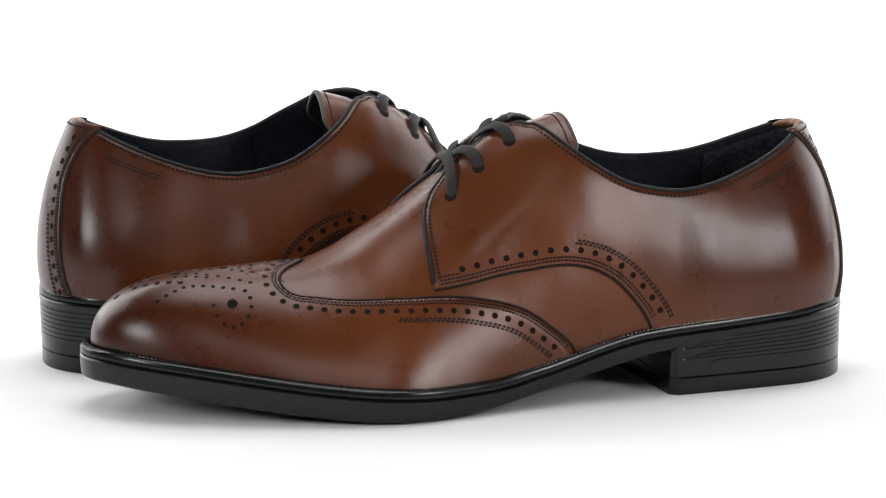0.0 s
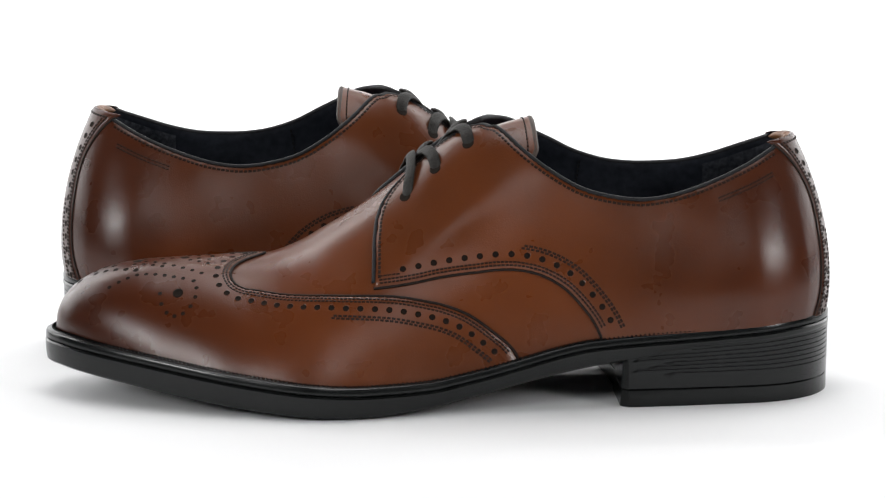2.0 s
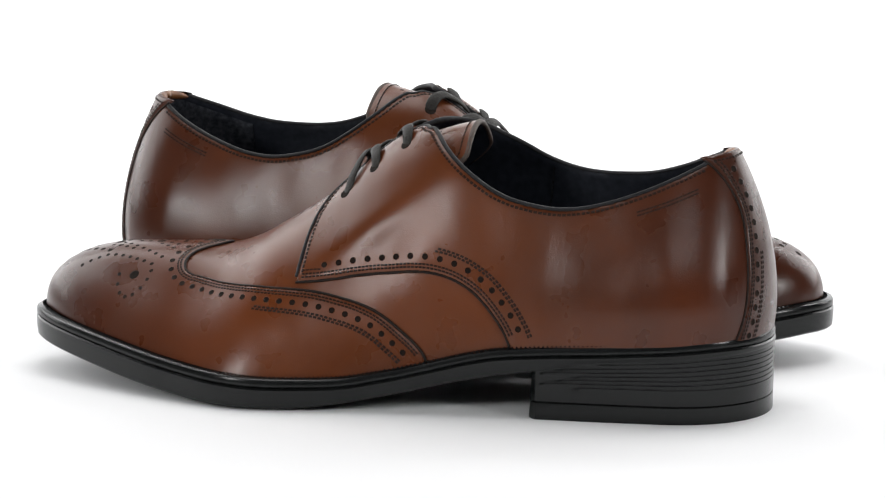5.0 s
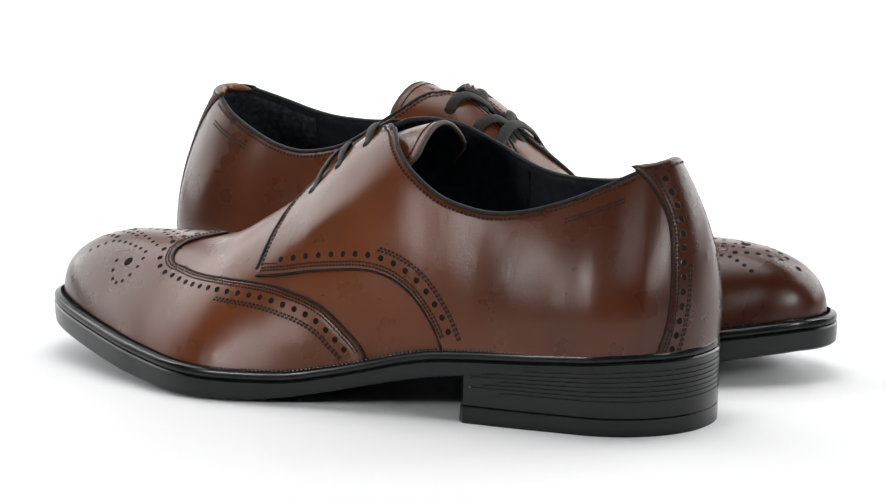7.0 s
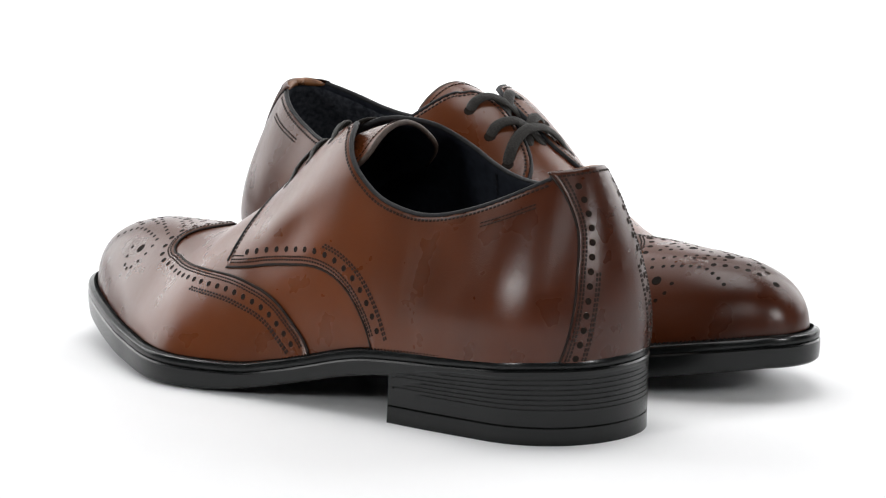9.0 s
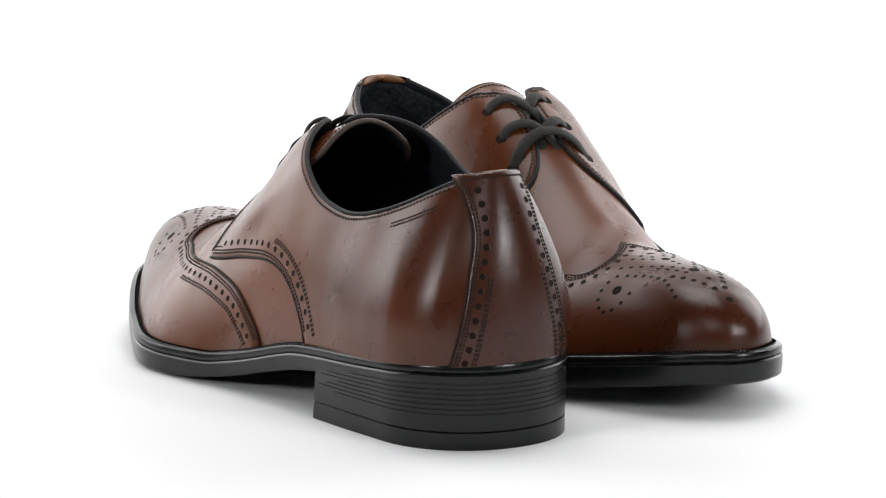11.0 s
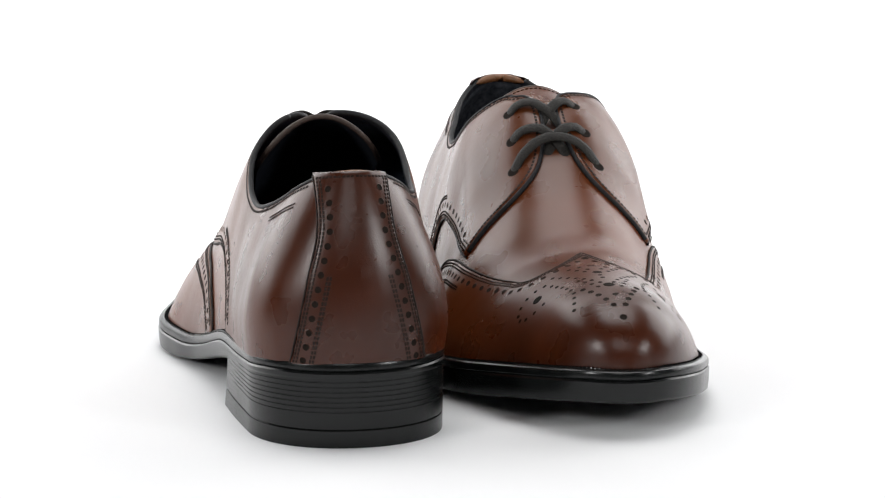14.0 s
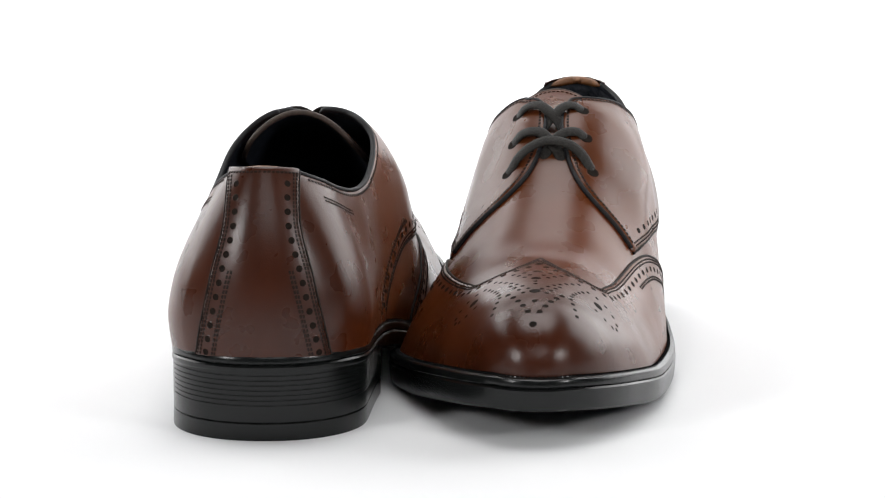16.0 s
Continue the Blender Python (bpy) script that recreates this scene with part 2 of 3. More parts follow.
def sheet(field, low, high, soft=1.3, x_range=(0, LONG), nx=NX, nv=NV):
    """The part of the form where field(x, v, place) > 0, lifted off it from low at its edge to high inside (mm)."""
    tau = np.linspace(0, 1, nx + 1)
    g = 0.42 * tau + 0.58 * (1 - np.cos(np.pi * tau)) / 2
    gx, gv = np.meshgrid(LONG * g, np.linspace(0, 2, nv + 1), indexing="ij")
    gx, gv = gx.ravel(), gv.ravel()
    f = field(gx, gv, last(gx, gv))
    f = np.where((gx < x_range[0]) | (gx > x_range[1]), -1.0, f)
    chart, depth, index, cut, faces = [], [], {}, {}, []

    def corner(i):
        if i not in index:
            index[i] = len(chart)
            chart.append((gx[i], gv[i]))
            depth.append(f[i])
        return index[i]

    def between(i, j):
        key = (min(i, j), max(i, j))
        if key not in cut:
            t = f[i] / (f[i] - f[j])
            cut[key] = len(chart)
            chart.append((gx[i] + t * (gx[j] - gx[i]), gv[i] + t * (gv[j] - gv[i])))
            depth.append(0.0)
        return cut[key]

    w = nv + 1
    cell = (np.arange(nx)[:, None] * w + np.arange(nv)[None, :]).ravel()
    good = (np.stack([f[cell], f[cell + 1], f[cell + w], f[cell + w + 1]]) > 0).any(0)
    for c in cell[good]:
        ring = (c, c + w, c + w + 1, c + 1)
        poly = []
        for i, j in zip(ring, ring[1:] + ring[:1]):
            if f[i] > 0:
                poly.append(corner(i))
            if (f[i] > 0) != (f[j] > 0):
                poly.append(between(i, j))
        if len(poly) > 2:
            faces.append(poly[::-1])
    chart, depth = np.array(chart), np.array(depth)
    t = np.clip(depth / soft, 0, 1)
    lift = low + (high - low) * np.sqrt(1 - (1 - t) ** 2)
    place = last(chart[:, 0], chart[:, 1]) + facing_out(chart[:, 0], chart[:, 1]) * lift[:, None]
    # weld the two halves where they meet at heel and toe
    seen, keep, index = {}, [], []
    for i, key in enumerate(map(tuple, np.round(place, 2))):
        if key not in seen:
            seen[key] = len(keep)
            keep.append(i)
        index.append(seen[key])
    out = []
    for f in faces:
        g = [k for k, prev in zip([index[i] for i in f], [index[f[-1]]] + [index[i] for i in f[:-1]]) if k != prev]
        if len(set(g)) == len(g) > 2:
            out.append(g)
    return place[keep], out


def shift(line, amount, lift=0.0):
    """A chart line moved sideways on the form by mm (positive to its left, seen from outside with v up)."""
    line = np.asarray(line, float)
    p = last(line[:, 0], line[:, 1])
    n = facing_out(line[:, 0], line[:, 1])
    tangent = np.gradient(p, axis=0)
    tangent /= np.maximum(np.linalg.norm(tangent, axis=1, keepdims=True), 1e-9)
    goal = p + np.cross(n, tangent) * amount
    q = line.copy()
    for _ in range(4):
        e = goal - last(q[:, 0], q[:, 1])
        jx = (last(q[:, 0] + 0.3, q[:, 1]) - last(q[:, 0] - 0.3, q[:, 1])) / 0.6
        jv = (last(q[:, 0], q[:, 1] + 0.004) - last(q[:, 0], q[:, 1] - 0.004)) / 0.008
        a, b, c = (jx * jx).sum(1), (jx * jv).sum(1), (jv * jv).sum(1)
        r, s = (jx * e).sum(1), (jv * e).sum(1)
        det = np.maximum(a * c - b * b, 1e-6)
        q += np.clip(np.stack([(r * c - s * b) / det, (a * s - b * r) / det], 1), [-3, -0.05], [3, 0.05])
    return q


def to_welt(line):
    """The line carried on in its own direction till it meets the welt."""
    line = list(np.asarray(line, float))
    for _ in range(60):
        if 0.012 < line[0][1] < 1.988:
            line.insert(0, line[0] + (line[0] - line[2]) / 2)
    return np.array(line)


def spaced(line, step, start=0.0, end=0.0):
    """Chart points at even distances along a chart line, with the direction there."""
    line = np.asarray(line, float)
    p = last(line[:, 0], line[:, 1])
    s = np.concatenate([[0], np.cumsum(np.linalg.norm(np.diff(p, axis=0), axis=1))])
    at = np.arange(start, s[-1] - end, step)
    return np.stack([np.interp(at, s, line[:, 0]), np.interp(at, s, line[:, 1])], 1)


class Bag:
    """Collects small pieces into one mesh."""

    def __init__(self):
        self.verts, self.faces = [], []

    def add(self, verts, faces):
        k = len(self.verts)
        self.verts += [tuple(v) for v in verts]
        self.faces += [tuple(i + k for i in f) for f in faces]

    def tube(self, path, radius, sides=6, up=None, flat=1.0, closed=False):
        """A round (or flat) cord along places; radius may vary; ends closed."""
        path = np.asarray(path, float)
        n = len(path)
        t = np.roll(path, -1, 0) - np.roll(path, 1, 0) if closed else np.gradient(path, axis=0)
        t /= np.maximum(np.linalg.norm(t, axis=1, keepdims=True), 1e-9)
        u = np.asarray(up, float) if up is not None else np.tile([0.13, 0.21, 0.97], (n, 1))
        b = np.cross(t, u)
        b /= np.maximum(np.linalg.norm(b, axis=1, keepdims=True), 1e-9)
        u = np.cross(b, t)
        r = np.broadcast_to(radius, (n,))
        ring = [path + (b * math.cos(a)) * r[:, None] + (u * math.sin(a)) * (r * flat)[:, None]
                for a in np.arange(sides) * 2 * math.pi / sides]
        verts = np.stack(ring, 1).reshape(-1, 3)
        faces = []
        for i in range(n if closed else n - 1):
            j = (i + 1) % n
            for k in range(sides):
                m = (k + 1) % sides
                faces.append((i * sides + k, i * sides + m, j * sides + m, j * sides + k))
        if not closed:
            faces += [tuple(range(sides))[::-1], tuple(range((n - 1) * sides, n * sides))]
        self.add(verts, faces)

    def stitches(self, line, lift, pitch=2.2, length=1.55, width=0.36):
        """Short raised threads along a chart line."""
        line = np.asarray(line, float)
        p = last(line[:, 0], line[:, 1]) + facing_out(line[:, 0], line[:, 1]) * (lift + 0.14)
        n = facing_out(line[:, 0], line[:, 1])
        s = np.concatenate([[0], np.cumsum(np.linalg.norm(np.diff(p, axis=0), axis=1))])
        for at in np.arange(0.4, s[-1] - length, pitch):
            q = [np.array([np.interp(at + f * length, s, p[:, k]) for k in range(3)]) for f in (0, 0.5, 1)]
            u = np.array([np.interp(at, s, n[:, k]) for k in range(3)])
            d = (q[2] - q[0]) / max(np.linalg.norm(q[2] - q[0]), 1e-9)
            b = np.cross(d, u) * width * 1.22
            top = q[1] + u * 0.2
            v = [q[0] + b - u * .1, q[0] - b - u * .1, q[2] - b - u * .1, q[2] + b - u * .1, top + b * .7, top - b * .7]
            self.add(v, [(0, 1, 5, 4), (4, 5, 2, 3), (0, 4, 3), (1, 2, 5)])

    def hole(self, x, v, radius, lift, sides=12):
        """A punched hole: a dark disc laid on the uncut leather, its shade painted, within a low pressed rim."""
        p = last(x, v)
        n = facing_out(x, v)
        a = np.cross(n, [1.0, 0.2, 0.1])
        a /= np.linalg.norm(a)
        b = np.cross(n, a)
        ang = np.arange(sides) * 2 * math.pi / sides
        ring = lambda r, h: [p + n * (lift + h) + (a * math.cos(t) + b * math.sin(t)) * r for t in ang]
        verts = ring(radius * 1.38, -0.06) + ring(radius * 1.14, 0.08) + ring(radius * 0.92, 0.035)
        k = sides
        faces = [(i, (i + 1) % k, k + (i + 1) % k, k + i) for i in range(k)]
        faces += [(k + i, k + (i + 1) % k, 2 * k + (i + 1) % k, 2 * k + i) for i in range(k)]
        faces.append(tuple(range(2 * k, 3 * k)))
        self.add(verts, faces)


# ---- seam lines of the outer side, in the chart of the form ----
ARC = [at_height(98.5, 26.5), at_height(100, 31), at_height(106, 40), at_height(114, 48), at_height(125, 53.3), at_height(138, 54.6),
       at_height(154, 52.8), at_height(169, 50.2), at_height(187, 47.5)]
FRONT = [at_height(187, 47.5), at_side(186, 33), at_side(185, 25.5), at_side(183, 18), at_side(179, 11.5), at_side(172, 6.8), at_side(160, 3.5), at_side(150, 3.0),
         at_side(145, 3.9)]


def top_line(inner):
    if inner:
        pts = [(133, 106.5), (126, 104.5), (118, 100), (109, 95.5), (100, 91), (89, 87.5), (78, 86), (66, 86), (55, 87), (42, 90), (30, 93.5), (18, 97.0), (8, 100.0), (0, 101.6)]
    else:
        pts = [(136, 106.5), (129, 101), (121, 94.5), (112, 88.5), (103, 84), (92, 81.2), (81, 80), (70, 81), (59, 83.5), (46, 87.5), (33, 92), (19, 96.8), (8, 100.0), (0, 101.6)]
    return [at_side(140.5, 7.0, inner), at_side(137.5, 11.5, inner)] + [at_height(x, z, inner) for x, z in pts]


WING = [at_height(131.5, 19.8), at_height(140.5, 30.3), at_height(151, 37.8), at_height(165, 42.5), at_height(180, 44.8), at_height(200, 44.8),
        at_height(213, 44.2), at_side(231, 27.7), at_side(236, 25.9), at_side(239.6, 23.4), at_side(241.3, 20.2), at_side(241.6, 16.9),
        at_side(240, 12.3), at_side(235.8, 7.2), at_side(230, 2.6), at_side(227, 0)]
ARC_L, FRONT_L, WING_L = spline(ARC), spline(FRONT), spline(WING)
TOP = {False: spline(top_line(False)), True: spline(top_line(True))}
strip_half = curve((20, 26), (33, 24.5), (62, 18.5), (83, 13.4), (102, 12.4), (125, 12))


def other(line, inner):
    line = np.asarray(line, float)
    if not inner:
        return line
    # the inner side carries its seams a little higher across the ball of the foot
    x, v = line[:, 0], line[:, 1]
    return np.stack([x, 2 - v - 0.05 * np.exp(-((x - 187) / 28) ** 2) * np.clip((0.85 - v) / 0.3, 0, 1)], 1)


def quarter_outline(inner):
    lead = np.vstack([[98.0, -0.06], ARC_L, FRONT_L[1:]])
    lead = other(lead, inner)
    tail = TOP[inner]
    end = np.array([[-4, tail[-1, 1]], [-4, 2.06 if inner else -0.06]])
    return np.vstack([lead, tail, end])


def wing_outline():
    return np.vstack([[[320, -0.06], [131, -0.06]], WING_L, other(WING_L, True)[::-1], [[131, 2.06], [320, 2.06]]])


QUARTER, WINGTIP = {k: quarter_outline(k) for k in (False, True)}, wing_outline()
LIFT_Q, LIFT_W, LIFT_S = 1.3, 1.1, 2.2


# ---- sole outlines ----
def plan_loop(x_from=0.0, x_to=LONG, count=150):
    t = np.linspace(0, 1, count)
    x = x_from + (x_to - x_from) * (1 - np.cos(np.pi * t)) / 2
    out = np.stack([x + tuck(x), middle(x) + wide_out(x) * cap(x)], 1)
    inn = np.stack([x + tuck(x), middle(x) - wide_in(x) * cap(x)], 1)
    return np.vstack([out, inn[::-1][1:-1]])


def outward(loop):
    d = np.roll(loop, -1, 0) - np.roll(loop, 1, 0)
    n = np.stack([-d[:, 1], d[:, 0]], 1)
    return n / np.maximum(np.linalg.norm(n, axis=1, keepdims=True), 1e-9)


edge_width = curve((0, 1.6), (30, 1.8), (90, 2.2), (130, 2.8), (170, 4.2), (210, 5.0), (260, 5.0), (307, 5.2))
under = curve((0, 25.5), (60, 22.5), (88, 18), (103, 16), (114, 14), (132, 10), (147, 6.5), (169, 2.5), (190, 0.6), (213, 0.9), (235, 2.6),
              (258, 5.5), (280, 9), (306, 13))


def rings(loop, rows, cap_bottom=True, cap_top=False):
    """Rows of places (each as long as the loop) stitched into a skin."""
    n = len(loop)
    verts = np.vstack(rows)
    faces = []
    for r in range(len(rows) - 1):
        for i in range(n):
            j = (i + 1) % n
            faces.append((r * n + i, r * n + j, (r + 1) * n + j, (r + 1) * n + i))
    if cap_bottom:
        faces.append(tuple(range((len(rows) - 1) * n, len(rows) * n))[::-1])
    if cap_top:
        faces.append(tuple(range(n)))
    return verts, faces


def derby_parts():
    """The parts of the left shoe, as rows of name, places, faces, material, the row of its parent, label, kind."""
    made = []

    def part(part_name, verts, faces, material, parent=None, label="", kind=""):
        made.append((part_name, np.asarray(verts, float) * MM, [tuple(f) for f in faces], material, parent, label, kind))
        return len(made) - 1

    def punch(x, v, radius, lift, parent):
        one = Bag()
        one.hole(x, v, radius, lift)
        part("perforation", one.verts, one.faces, (LEATHER, HOLE_SHADE, 12), parent)

    # leather panels
    def vamp_field(x, v, p):
        d = np.minimum(x - 94, 400.0)
        return np.where((p[:, 2] > 62) & (x < 160), -1.0, d)
    part("vamp", *sheet(vamp_field, 0, 0), LEATHER, label="smooth burnished brown leather vamp")
    wing = part("wingtip", *sheet(lambda x, v, p: inside(WINGTIP, x, v), 0.15, LIFT_W), LEATHER, label="punched brown leather wingtip toe cap")
    quarters = {}
    for inner in (False, True):
        quarters[inner] = part("quarter", *sheet(lambda x, v, p: inside(QUARTER[inner], x, v), 0.2, LIFT_Q), LEATHER,
                               label="brown leather quarter with lace holes")

    def strip_field(x, v, p):
        f = np.minimum(strip_half(p[:, 2]) - np.abs(p[:, 1]), 101.8 - 0.012 * p[:, 1] ** 2 - p[:, 2])
        return np.where(x < 46, f, -1.0)
    strip = part("backstay", *sheet(strip_field, 0.9, LIFT_S, 1.2), LEATHER, label="dark brown punched leather heel strip")

    def tongue_sheet(drop):
        xs, ds = np.linspace(0, 1, 40), np.linspace(-1, 1, 41)
        t, d = np.meshgrid(xs, ds, indexing="ij")
        tip = 121.0 + 12 * np.clip((np.abs(d) - 0.72) / 0.28, 0, 1) ** 2
        x = tip + (186 - tip) * t
        dy = d * 26
        arch = crown(x) - np.interp(x, [118, 130, 145, 186], [2.0, 2.6, 3.6, 2.0]) - np.interp(x, [118, 140, 165, 186], [0.027, 0.026, 0.022, 0.014]) * dy ** 2
        place = np.stack([x + 0.3 * drop, middle(x) + dy * (1 - 0.03 * drop), arch - drop], -1)
        n = len(ds)
        faces = [(i * n + k, i * n + k + 1, (i + 1) * n + k + 1, (i + 1) * n + k) for i in range(39) for k in range(40)]
        return place.reshape(-1, 3), [f[::-1] for f in faces], place[0], place[2]
    tv, tf, tip_top, seam_row = tongue_sheet(0.0)
    tongue = part("tongue", tv, tf, LEATHER, label="brown leather tongue behind the laces")
    uv, uf, tip_low, _ = tongue_sheet(2.0)
    part("tongue_lining", uv, [f[::-1] for f in uf], LINING, tongue)
    edge = Bag()
    edge.tube((tip_top + tip_low) / 2, 1.15, 8)
    sew = Bag()
    far = np.concatenate([[0], np.cumsum(np.linalg.norm(np.diff(seam_row, axis=0), axis=1))])
    for at in np.arange(1.0, far[-1] - 2, 1.9):
        sew.tube([[np.interp(at + f, far, seam_row[:, c]) + (0.12 if c == 2 else 0) for c in range(3)] for f in (0, 0.65, 1.3)], 0.3, 5)
    part("stitching", sew.verts, sew.faces, THREAD, tongue)
    part("tongue_edge", edge.verts, edge.faces, TONGUE_EDGE, tongue)

    # lining, insole
    def lining_field(x, v, p):
        q = np.where(v <= 1, inside(QUARTER[False], x, v), inside(QUARTER[True], x, v))
        low = np.where((x >= 94) & (x < 200) & (p[:, 2] < 60), 3.0, -9.0)
        return np.maximum(q, low)
    lining = part("lining", *sheet(lining_field, -0.6, -1.0, nx=160, nv=100), LINING, label="black leather lining")
    for inner in (False, True):
        seam = Bag()
        line = spline([at_height(97, 88 if inner else 80, inner), at_height(100, 70, inner), at_height(109, 55, inner), at_height(122, 46, inner)])
        seam.stitches(line, -1.6, 2.0, 1.4, 0.35)
        part("lining_seam", seam.verts, seam.faces, BINDING, lining)
    part("heel_grip", *sheet(lambda x, v, p: np.minimum(lining_field(x, v, p) - 2.0, 46 - x), -1.2, -2.2, nx=120, nv=90), GRIP, lining,
         "charcoal felt heel grip")
    loop = plan_loop(0, 230, 80)
    ring = np.column_stack([loop - outward(loop) * 5.0, feather(loop[:, 0]) + 2])
    part("insole", ring, [tuple(range(len(ring)))], LINING, label="black insole")

    # bound edges of the quarters
    for inner in (False, True):
        q = quarters[inner]
        rim = Bag()
        line = np.vstack([other(FRONT_L, inner)[2:], TOP[inner]])
        line = line[line[:, 0] > 10.5]
        n = facing_out(line[:, 0], line[:, 1])
        rim.tube(last(line[:, 0], line[:, 1]) + n * 0.45, 0.95, 8, up=n, flat=1.25)
        part("edge_binding", rim.verts, rim.faces, BINDING, q, "black leather edge binding")
        raw = Bag()
        line = other(ARC_L, inner)
        raw.tube(last(line[:, 0], line[:, 1]) + facing_out(line[:, 0], line[:, 1]) * 0.45, 0.58, 8)
        part("raw_edge", raw.verts, raw.faces, EDGE, q)
        sgn = -1 if inner else 1
        sew = Bag()
        for d in (1.7, 3.0):
            sew.stitches(to_welt(shift(line, d * -sgn)[3:-2]), LIFT_Q, 1.6, 1.3, 0.30)
        back = other(ARC_L, inner)
        k = int(np.argmax(ARC_L[:, 0] > 131))
        for d in (8.6, 9.7):
            sew.stitches(to_welt(shift(back, d * -sgn)[4:k]), LIFT_Q, 1.9, 1.4, 0.36)
        for d in (2.3,):
            seam = np.vstack([other(FRONT_L, inner)[3:], TOP[inner]])
            seam = seam[seam[:, 0] > 16]
            sew.stitches(shift(seam, d * -sgn), LIFT_Q, 1.9, 1.45, 0.42)
        for d in (0.0, 1.3):
            short = spline([at_height(22, 88.5 - d, inner), at_height(37, 83.5 - d, inner), at_height(51, 79.2 - d, inner)])
            sew.stitches(short, LIFT_Q + 0.05, 1.7, 1.5, 0.24)
        short = spline([at_height(185, 51.5, inner), at_height(180, 52.4, inner), at_height(175, 53, inner)])
        sew.stitches(short, LIFT_Q + 0.05, 1.7, 1.5, 0.24)
        part("stitching", sew.verts, sew.faces, THREAD, q, "dark brown thread")
        for x, v in spaced(to_welt(shift(line, 6.0 * -sgn)[4:-3]), 6.1, 2.0, 3.5):
            punch(x, v, 1.12, LIFT_Q, q)

    # wingtip trim
    raw, sew, dots = Bag(), Bag(), Bag()
    for inner in (False, True):
        sgn = 1 if inner else -1
        line = other(WING_L, inner)
        raw.tube(last(line[:, 0], line[:, 1]) + facing_out(line[:, 0], line[:, 1]) * 0.42, 0.6, 8)
        for d in (1.6, 2.8):
            sew.stitches(to_welt(shift(line, d * -sgn)[3:-2]), LIFT_W, 1.6, 1.3, 0.30)
        k = int(np.argmax(WING_L[:, 0] > 203))
        for d in (9.0, 10.1):
            sew.stitches(to_welt(shift(line, d * -sgn)[4:k]), LIFT_W, 1.9, 1.4, 0.36)
        for x, v in spaced(to_welt(shift(line, 5.7 * -sgn)[4:]), 5.6, 2.0, 2.0):
            punch(x, v, 1.1, LIFT_W, wing)
        # medallion: curl, fan and lattice of pinholes
        big = [(262.4, 23.5, 1.7)]
        small = [(262.3 + 7.2 * math.cos(t), 23.3 + 7.4 * math.sin(t)) for t in np.radians(np.arange(-5, 232, 27))]
        small += [(260.2 + 3.6 * k, 17.6 - 4.4 * math.sin(min(k, 5) * 0.3) + 0.8 * max(0, k - 5)) for k in range(9)]
        small += [(274.5 - 3.6 * k, 2.6 + 2.2 * k) for k in range(7)]
        small += [(279 - 3.6 * k, 4.4 + 1.6 * k) for k in range(4)]
        small += [(257 - 3.4 * k, 4.5 + 2.3 * k) for k in range(3)] + [(253.5, 2.6), (249.5, 5.0), (248, 0.8)]
        for k in range(5):
            dots.hole(*at_side(294.2 - 3.9 * k, 2.2 + 1.95 * k, inner), 0.95, LIFT_W, 10)
        for x, dy, r in big:
            dots.hole(*at_side(x, dy, inner), r, LIFT_W)
        for x, dy in small:
            dots.hole(*at_side(x, dy, inner), 0.72, LIFT_W, 9)
    for x, r in ((259, 1.5), (277.5, 1.7), (300.5, 1.15), (268, 0.75), (264, 0.75), (287, 0.9), (235, 1.2)):
        dots.hole(*at_side(x, 0), r, LIFT_W)
    part("raw_edge", raw.verts, raw.faces, EDGE, wing)
    part("stitching", sew.verts, sew.faces, THREAD, wing, "dark brown thread")
    part("medallion", dots.verts, dots.faces, HOLE_SHADE, wing, "medallion of fine punched holes", "stuff")

    # heel strip trim
    raw, sew, dots = Bag(), Bag(), Bag()
    for inner in (False, True):
        def strip_line(inset, z_top=99.5, z_low=31.0):
            return np.array([at_heel(strip_half(z) - inset, z, inner) for z in np.arange(z_low, z_top, 1.5)])
        line = strip_line(0)
        n = facing_out(line[:, 0], line[:, 1])
        raw.tube(last(line[:, 0], line[:, 1]) + n * 1.35, 0.5, 8)
        for d in (1.2, 2.2):
            sew.stitches(strip_line(d), LIFT_S, 1.6, 1.3, 0.32)
        for d in (6.6, 7.6):
            sew.stitches(strip_line(d, 67), LIFT_S, 1.9, 1.4, 0.36)
        for x, v in spaced(strip_line(4.2, 99), 5.4, 1.5, 0):
            punch(x, v, 1.15, LIFT_S, strip)
    across = []
    for d in np.linspace(-12.0, 12.0, 24):
        across.append(at_heel(abs(d), 99.6 - 0.012 * d * d, d < 0))
    sew.stitches(np.array(across), LIFT_S, 1.7, 1.3, 0.36)
    part("raw_edge", raw.verts, raw.faces, EDGE, strip)
    part("stitching", sew.verts, sew.faces, THREAD, strip, "dark brown thread")
    rim = Bag()
    a = np.array(across)
    n = facing_out(a[:, 0], a[:, 1])
    rim.tube(last(a[:, 0], a[:, 1]) - n * 1.4 + [0, 0, 1.6], 1.7 * (1 - np.linspace(-1, 1, len(a)) ** 6) + 0.15, 8)
    part("top_edge", rim.verts, rim.faces, TAN, strip, "folded tan leather edge")

    # laces
    def lace(points, width=2.5):
        line = spline([at_side(x, abs(d), d < 0) for x, d, h in points], 1.2)
        hs = np.interp(np.linspace(0, 1, len(line)), np.linspace(0, 1, len(points)), [h for x, d, h in points])
        n = facing_out(line[:, 0], line[:, 1])
        bag = Bag()
        bag.tube(last(line[:, 0], line[:, 1]) + n * hs[:, None], width, 10, up=n, flat=0.34)
        part("lace", bag.verts, bag.faces, LACE, label="flat black waxed lace")
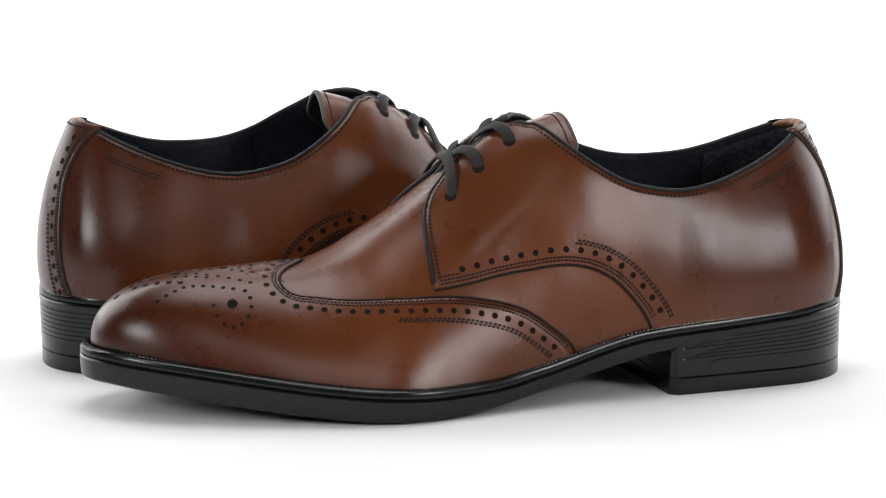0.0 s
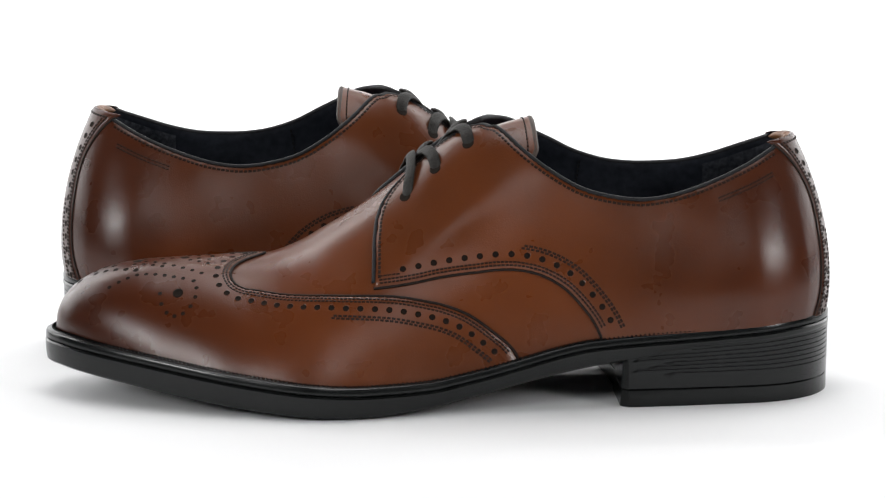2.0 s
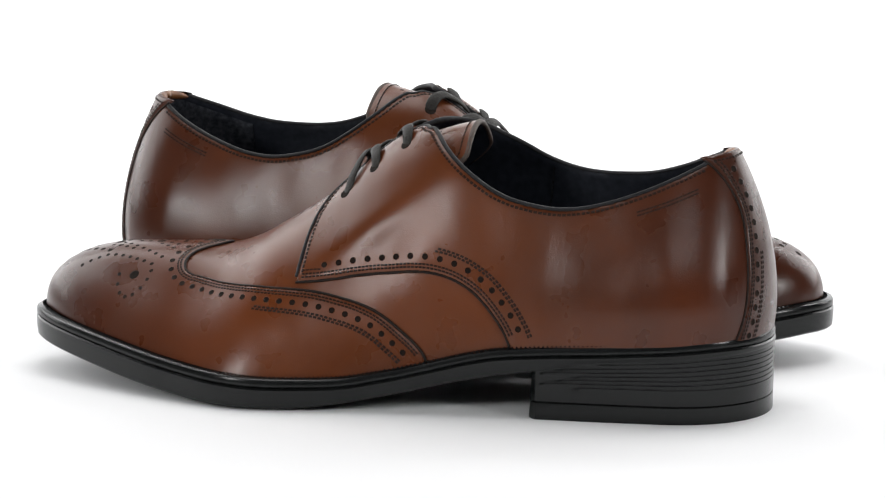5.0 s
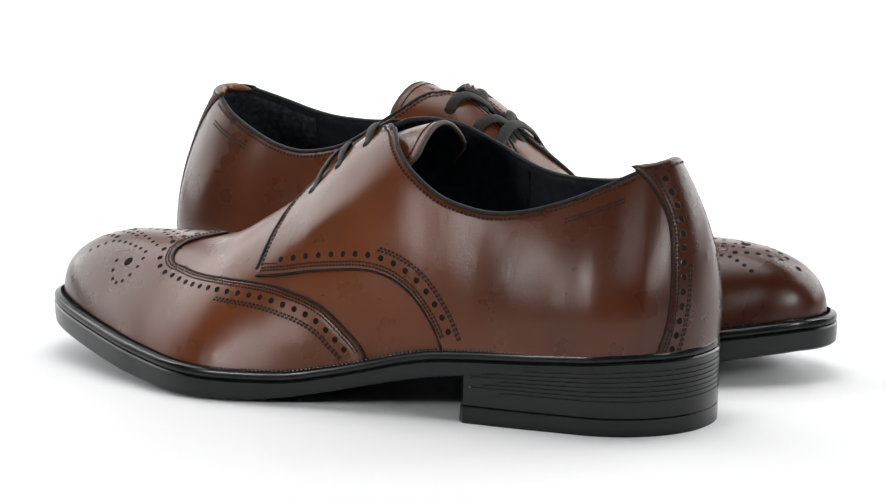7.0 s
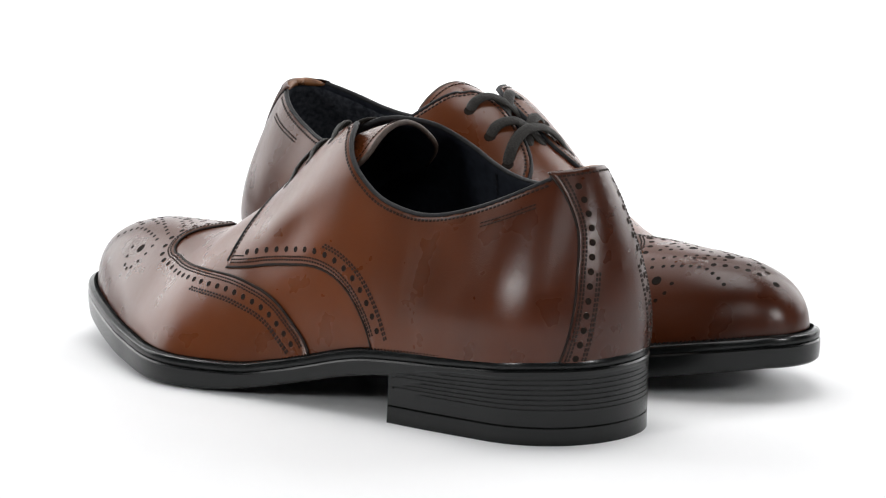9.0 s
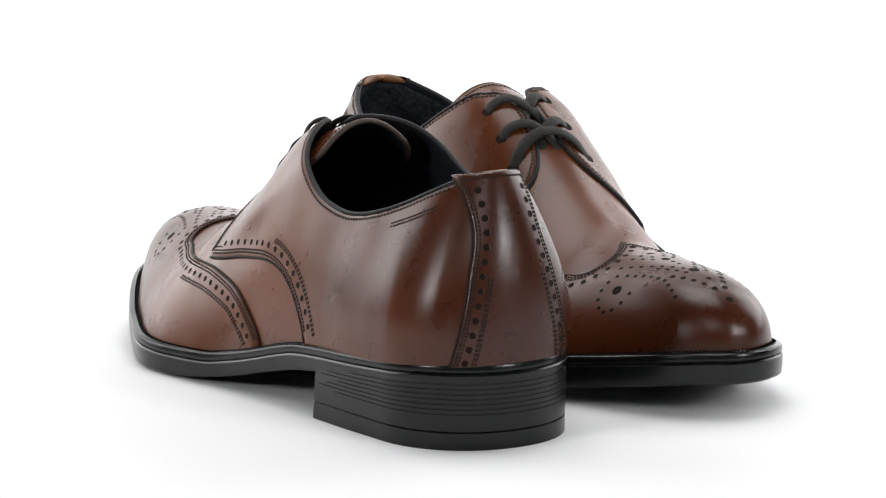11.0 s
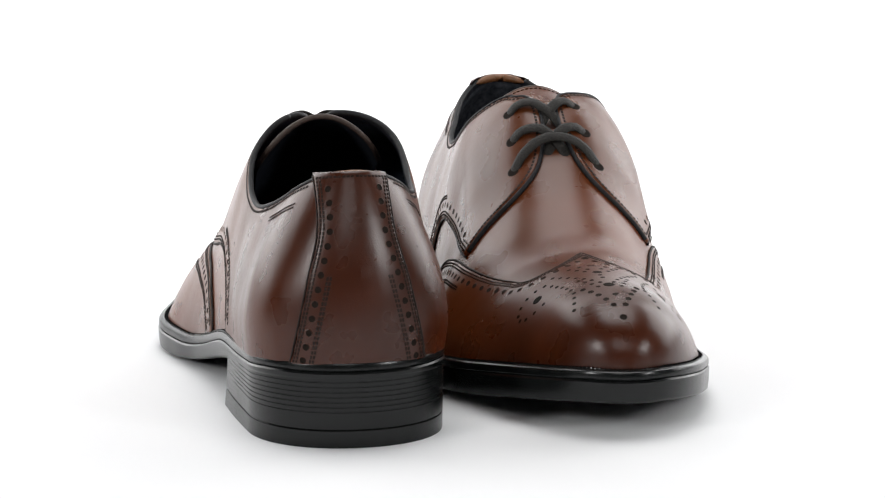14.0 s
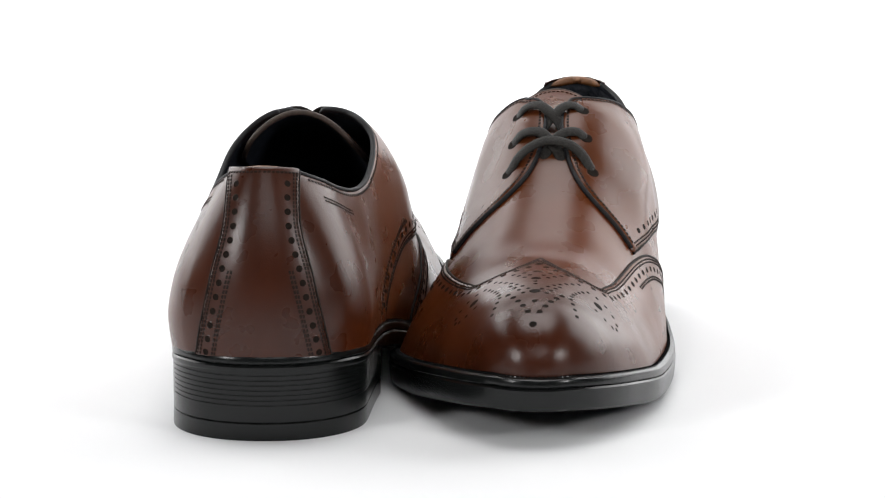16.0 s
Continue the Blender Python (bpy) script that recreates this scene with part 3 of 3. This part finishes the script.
    lace([(172, 18, 0.3), (170.5, 15.5, 2.6), (167.5, 9, 3.6), (166, 0, 4.4), (167, -9, 3.8), (170, -14.5, 2.6), (171.5, -17, 0.3)])
    for x, a, b in ((160, 16.2, -14.0), (147, 14.8, -12.4)):
        lace([(x, a, 0.3), (x - 0.4, a - 2.6, 2.4), (x, a - 6.5, 3.2), (x + 2, 4.2, 3.4), (x + 6, -0.5, 2.4), (x + 10.5, -4.5, 0.2), (x + 12, -6.5, -1.4)])
        lace([(x, b, 0.3), (x - 0.4, b + 2.6, 2.4), (x, b + 5.5, 3.0), (x + 2.4, -3.6, 2.4), (x + 6, 0.5, 0.6), (x + 10.5, 4.5, -0.4), (x + 12, 6.5, -1.6)])
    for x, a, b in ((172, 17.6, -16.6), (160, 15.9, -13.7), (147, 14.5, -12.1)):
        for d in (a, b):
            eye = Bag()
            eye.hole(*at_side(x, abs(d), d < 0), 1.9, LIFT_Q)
            part("lace_hole", eye.verts, eye.faces, HOLE_SHADE, quarters[d < 0])

    # sole
    loop = plan_loop()
    out, x = outward(loop), loop[:, 0]
    w, top, low = edge_width(x), feather(x), under(x)

    def level(offset, z):
        return np.column_stack([loop + out * np.broadcast_to(offset, x.shape)[:, None], np.broadcast_to(z, x.shape)])
    wv, wf = rings(loop, [level(-4.0, top - 0.5), level(-0.3, top + 0.9), level(w - 1.3, top + 0.7), level(w - 0.4, top + 0.2), level(w, top - 0.6),
                          level(w, top - 2.2), level(w - 0.5, top - 2.9), level(w - 3, top - 3.1)], False)
    welt = part("welt", wv, wf, RUBBER, label="black rubber welt with milled top edge")
    sv, sf = rings(loop, [level(w - 3, top - 2.9), level(w - 0.3, top - 3.1), level(w + 0.2, top - 3.8), level(w + 0.1, (top + low) / 2 - 1.5),
                          level(w - 0.3, low + 1.0), level(w - 1.2, low + 0.2), level(w - 3.0, low)])
    part("outsole", sv, sf, RUBBER, label="black rubber outsole")
    mill = Bag()
    mid = loop + out * (w * 0.36)[:, None]
    s = np.concatenate([[0], np.cumsum(np.linalg.norm(np.diff(np.vstack([mid, mid[:1]]), axis=0), axis=1))])
    for at in np.arange(0, s[-1], 1.75):
        f = np.interp(at, s, np.arange(len(s))) % len(loop)
        i = int(f)
        j, t = (i + 1) % len(loop), f - int(f)
        c, o = mid[i] * (1 - t) + mid[j] * t, out[i]
        if c[0] < 60:
            continue
        z = float(feather(c[0])) + 0.85
        d = np.array([-o[1], o[0]]) * 0.55
        h = o * 0.9
        q = [c - h - d, c + h - d, c + h + d, c - h + d]
        m = [c - h * .8, c + h * .8]
        mill.add([(*p, z - 0.2) for p in q] + [(*p, z + 0.45) for p in m], [(0, 1, 5, 4), (2, 3, 4, 5), (1, 2, 5), (0, 4, 3)])
    part("welt_milling", mill.verts, mill.faces, RUBBER, welt, kind="stuff")

    # heel
    half = plan_loop(0, 88, 60)
    n_side = 60
    breast = np.stack([np.full(9, 88.0) - 1.5 * np.sin(np.linspace(0, math.pi, 9)), np.linspace(half[n_side][1], half[n_side - 1][1], 9)], 1)
    heel_loop = np.vstack([half[:n_side], breast[::-1][1:-1], half[n_side:]])
    ho = outward(heel_loop)
    hx = heel_loop[:, 0]

    def heel_level(offset, z):
        return np.column_stack([heel_loop + ho * np.broadcast_to(offset, hx.shape)[:, None], np.broadcast_to(z, hx.shape)])
    sole_low = feather(hx) - 4.2
    flare = 2.2 * np.clip(hx / 88, 0, 1) * (heel_loop[:, 1] > 0)
    rows = [heel_level(1.2, sole_low + 1.0), heel_level(1.5, sole_low)]
    cuts = 8
    for k in range(cuts):
        f = k / cuts
        z = sole_low + (12.5 - sole_low) * f
        o = 1.55 - 0.4 * f + 0.5 * flare * f
        # the grooves end short of the breast, each at its own place
        near = 86 - 7.0 * ((k * 2) % 3) - 9.0 * max(0, 2 - k)
        deep = 0.30 * np.clip((near - hx) / 2.5, 0, 1)
        rows += [heel_level(o, z - 0.4), heel_level(o - deep, z - 0.55), heel_level(o - deep, z - 0.8), heel_level(o, z - 0.95)]
    rows += [heel_level(1.1 + 0.55 * flare, 10.5), heel_level(1.02 + 0.68 * flare, 7.6), heel_level(1.0 + 0.7 * flare, 7.2), heel_level(0.7 + 0.7 * flare, 6.9)]
    hv, hf = rings(heel_loop, rows)
    heel = part("heel_block", hv, hf, RUBBER, label="black stacked heel with fine grooves")
    lv, lf = rings(heel_loop, [heel_level(0.3 + 0.7 * flare, 6.9), heel_level(0.5 + 0.7 * flare, 6.6), heel_level(0.92 + 0.72 * flare, 6.45), heel_level(0.95 + 0.74 * flare, 5.9),
                                heel_level(0.9 + flare, 0.6), heel_level(0.85 + flare, 0.03), heel_level(-2.0, 0.02)])
    part("top_lift", lv, lf, RUBBER, heel, "black rubber top lift")
    return made


def derby(name, parts, side):
    """One shoe. side: 1 for the left shoe, -1 for its mirror image."""
    root = new(name)
    obs = []
    for part_name, verts, faces, material, parent, label, kind in parts:
        if side < 0:
            verts, faces = verts * [1, -1, 1], [f[::-1] for f in faces]
        obs.append(tagged(link(part_name, verts, faces, material, root if parent is None else obs[parent], label), kind=kind))
    return root


PARTS = derby_parts()
left = derby("derby_shoe", PARTS, 1)
tagged(left, "burnished brown leather wingtip derby on white paper, black laces", "shoe", "pair of shoes")
right = derby("derby_shoe", PARTS, -1)
tagged(right, "burnished brown leather wingtip derby on white paper, black laces", "shoe", "pair of shoes")


def motions():
    for shoe, (x, y, heading) in ((left, LEFT_AT), (right, RIGHT_AT)):
        walk(shoe, [(0.5 * k, pose(0, 0, 0, 0, 0, a) @ pose(x, y, 0, 0, 0, heading)) for k, a in enumerate(TURN)])


motions()
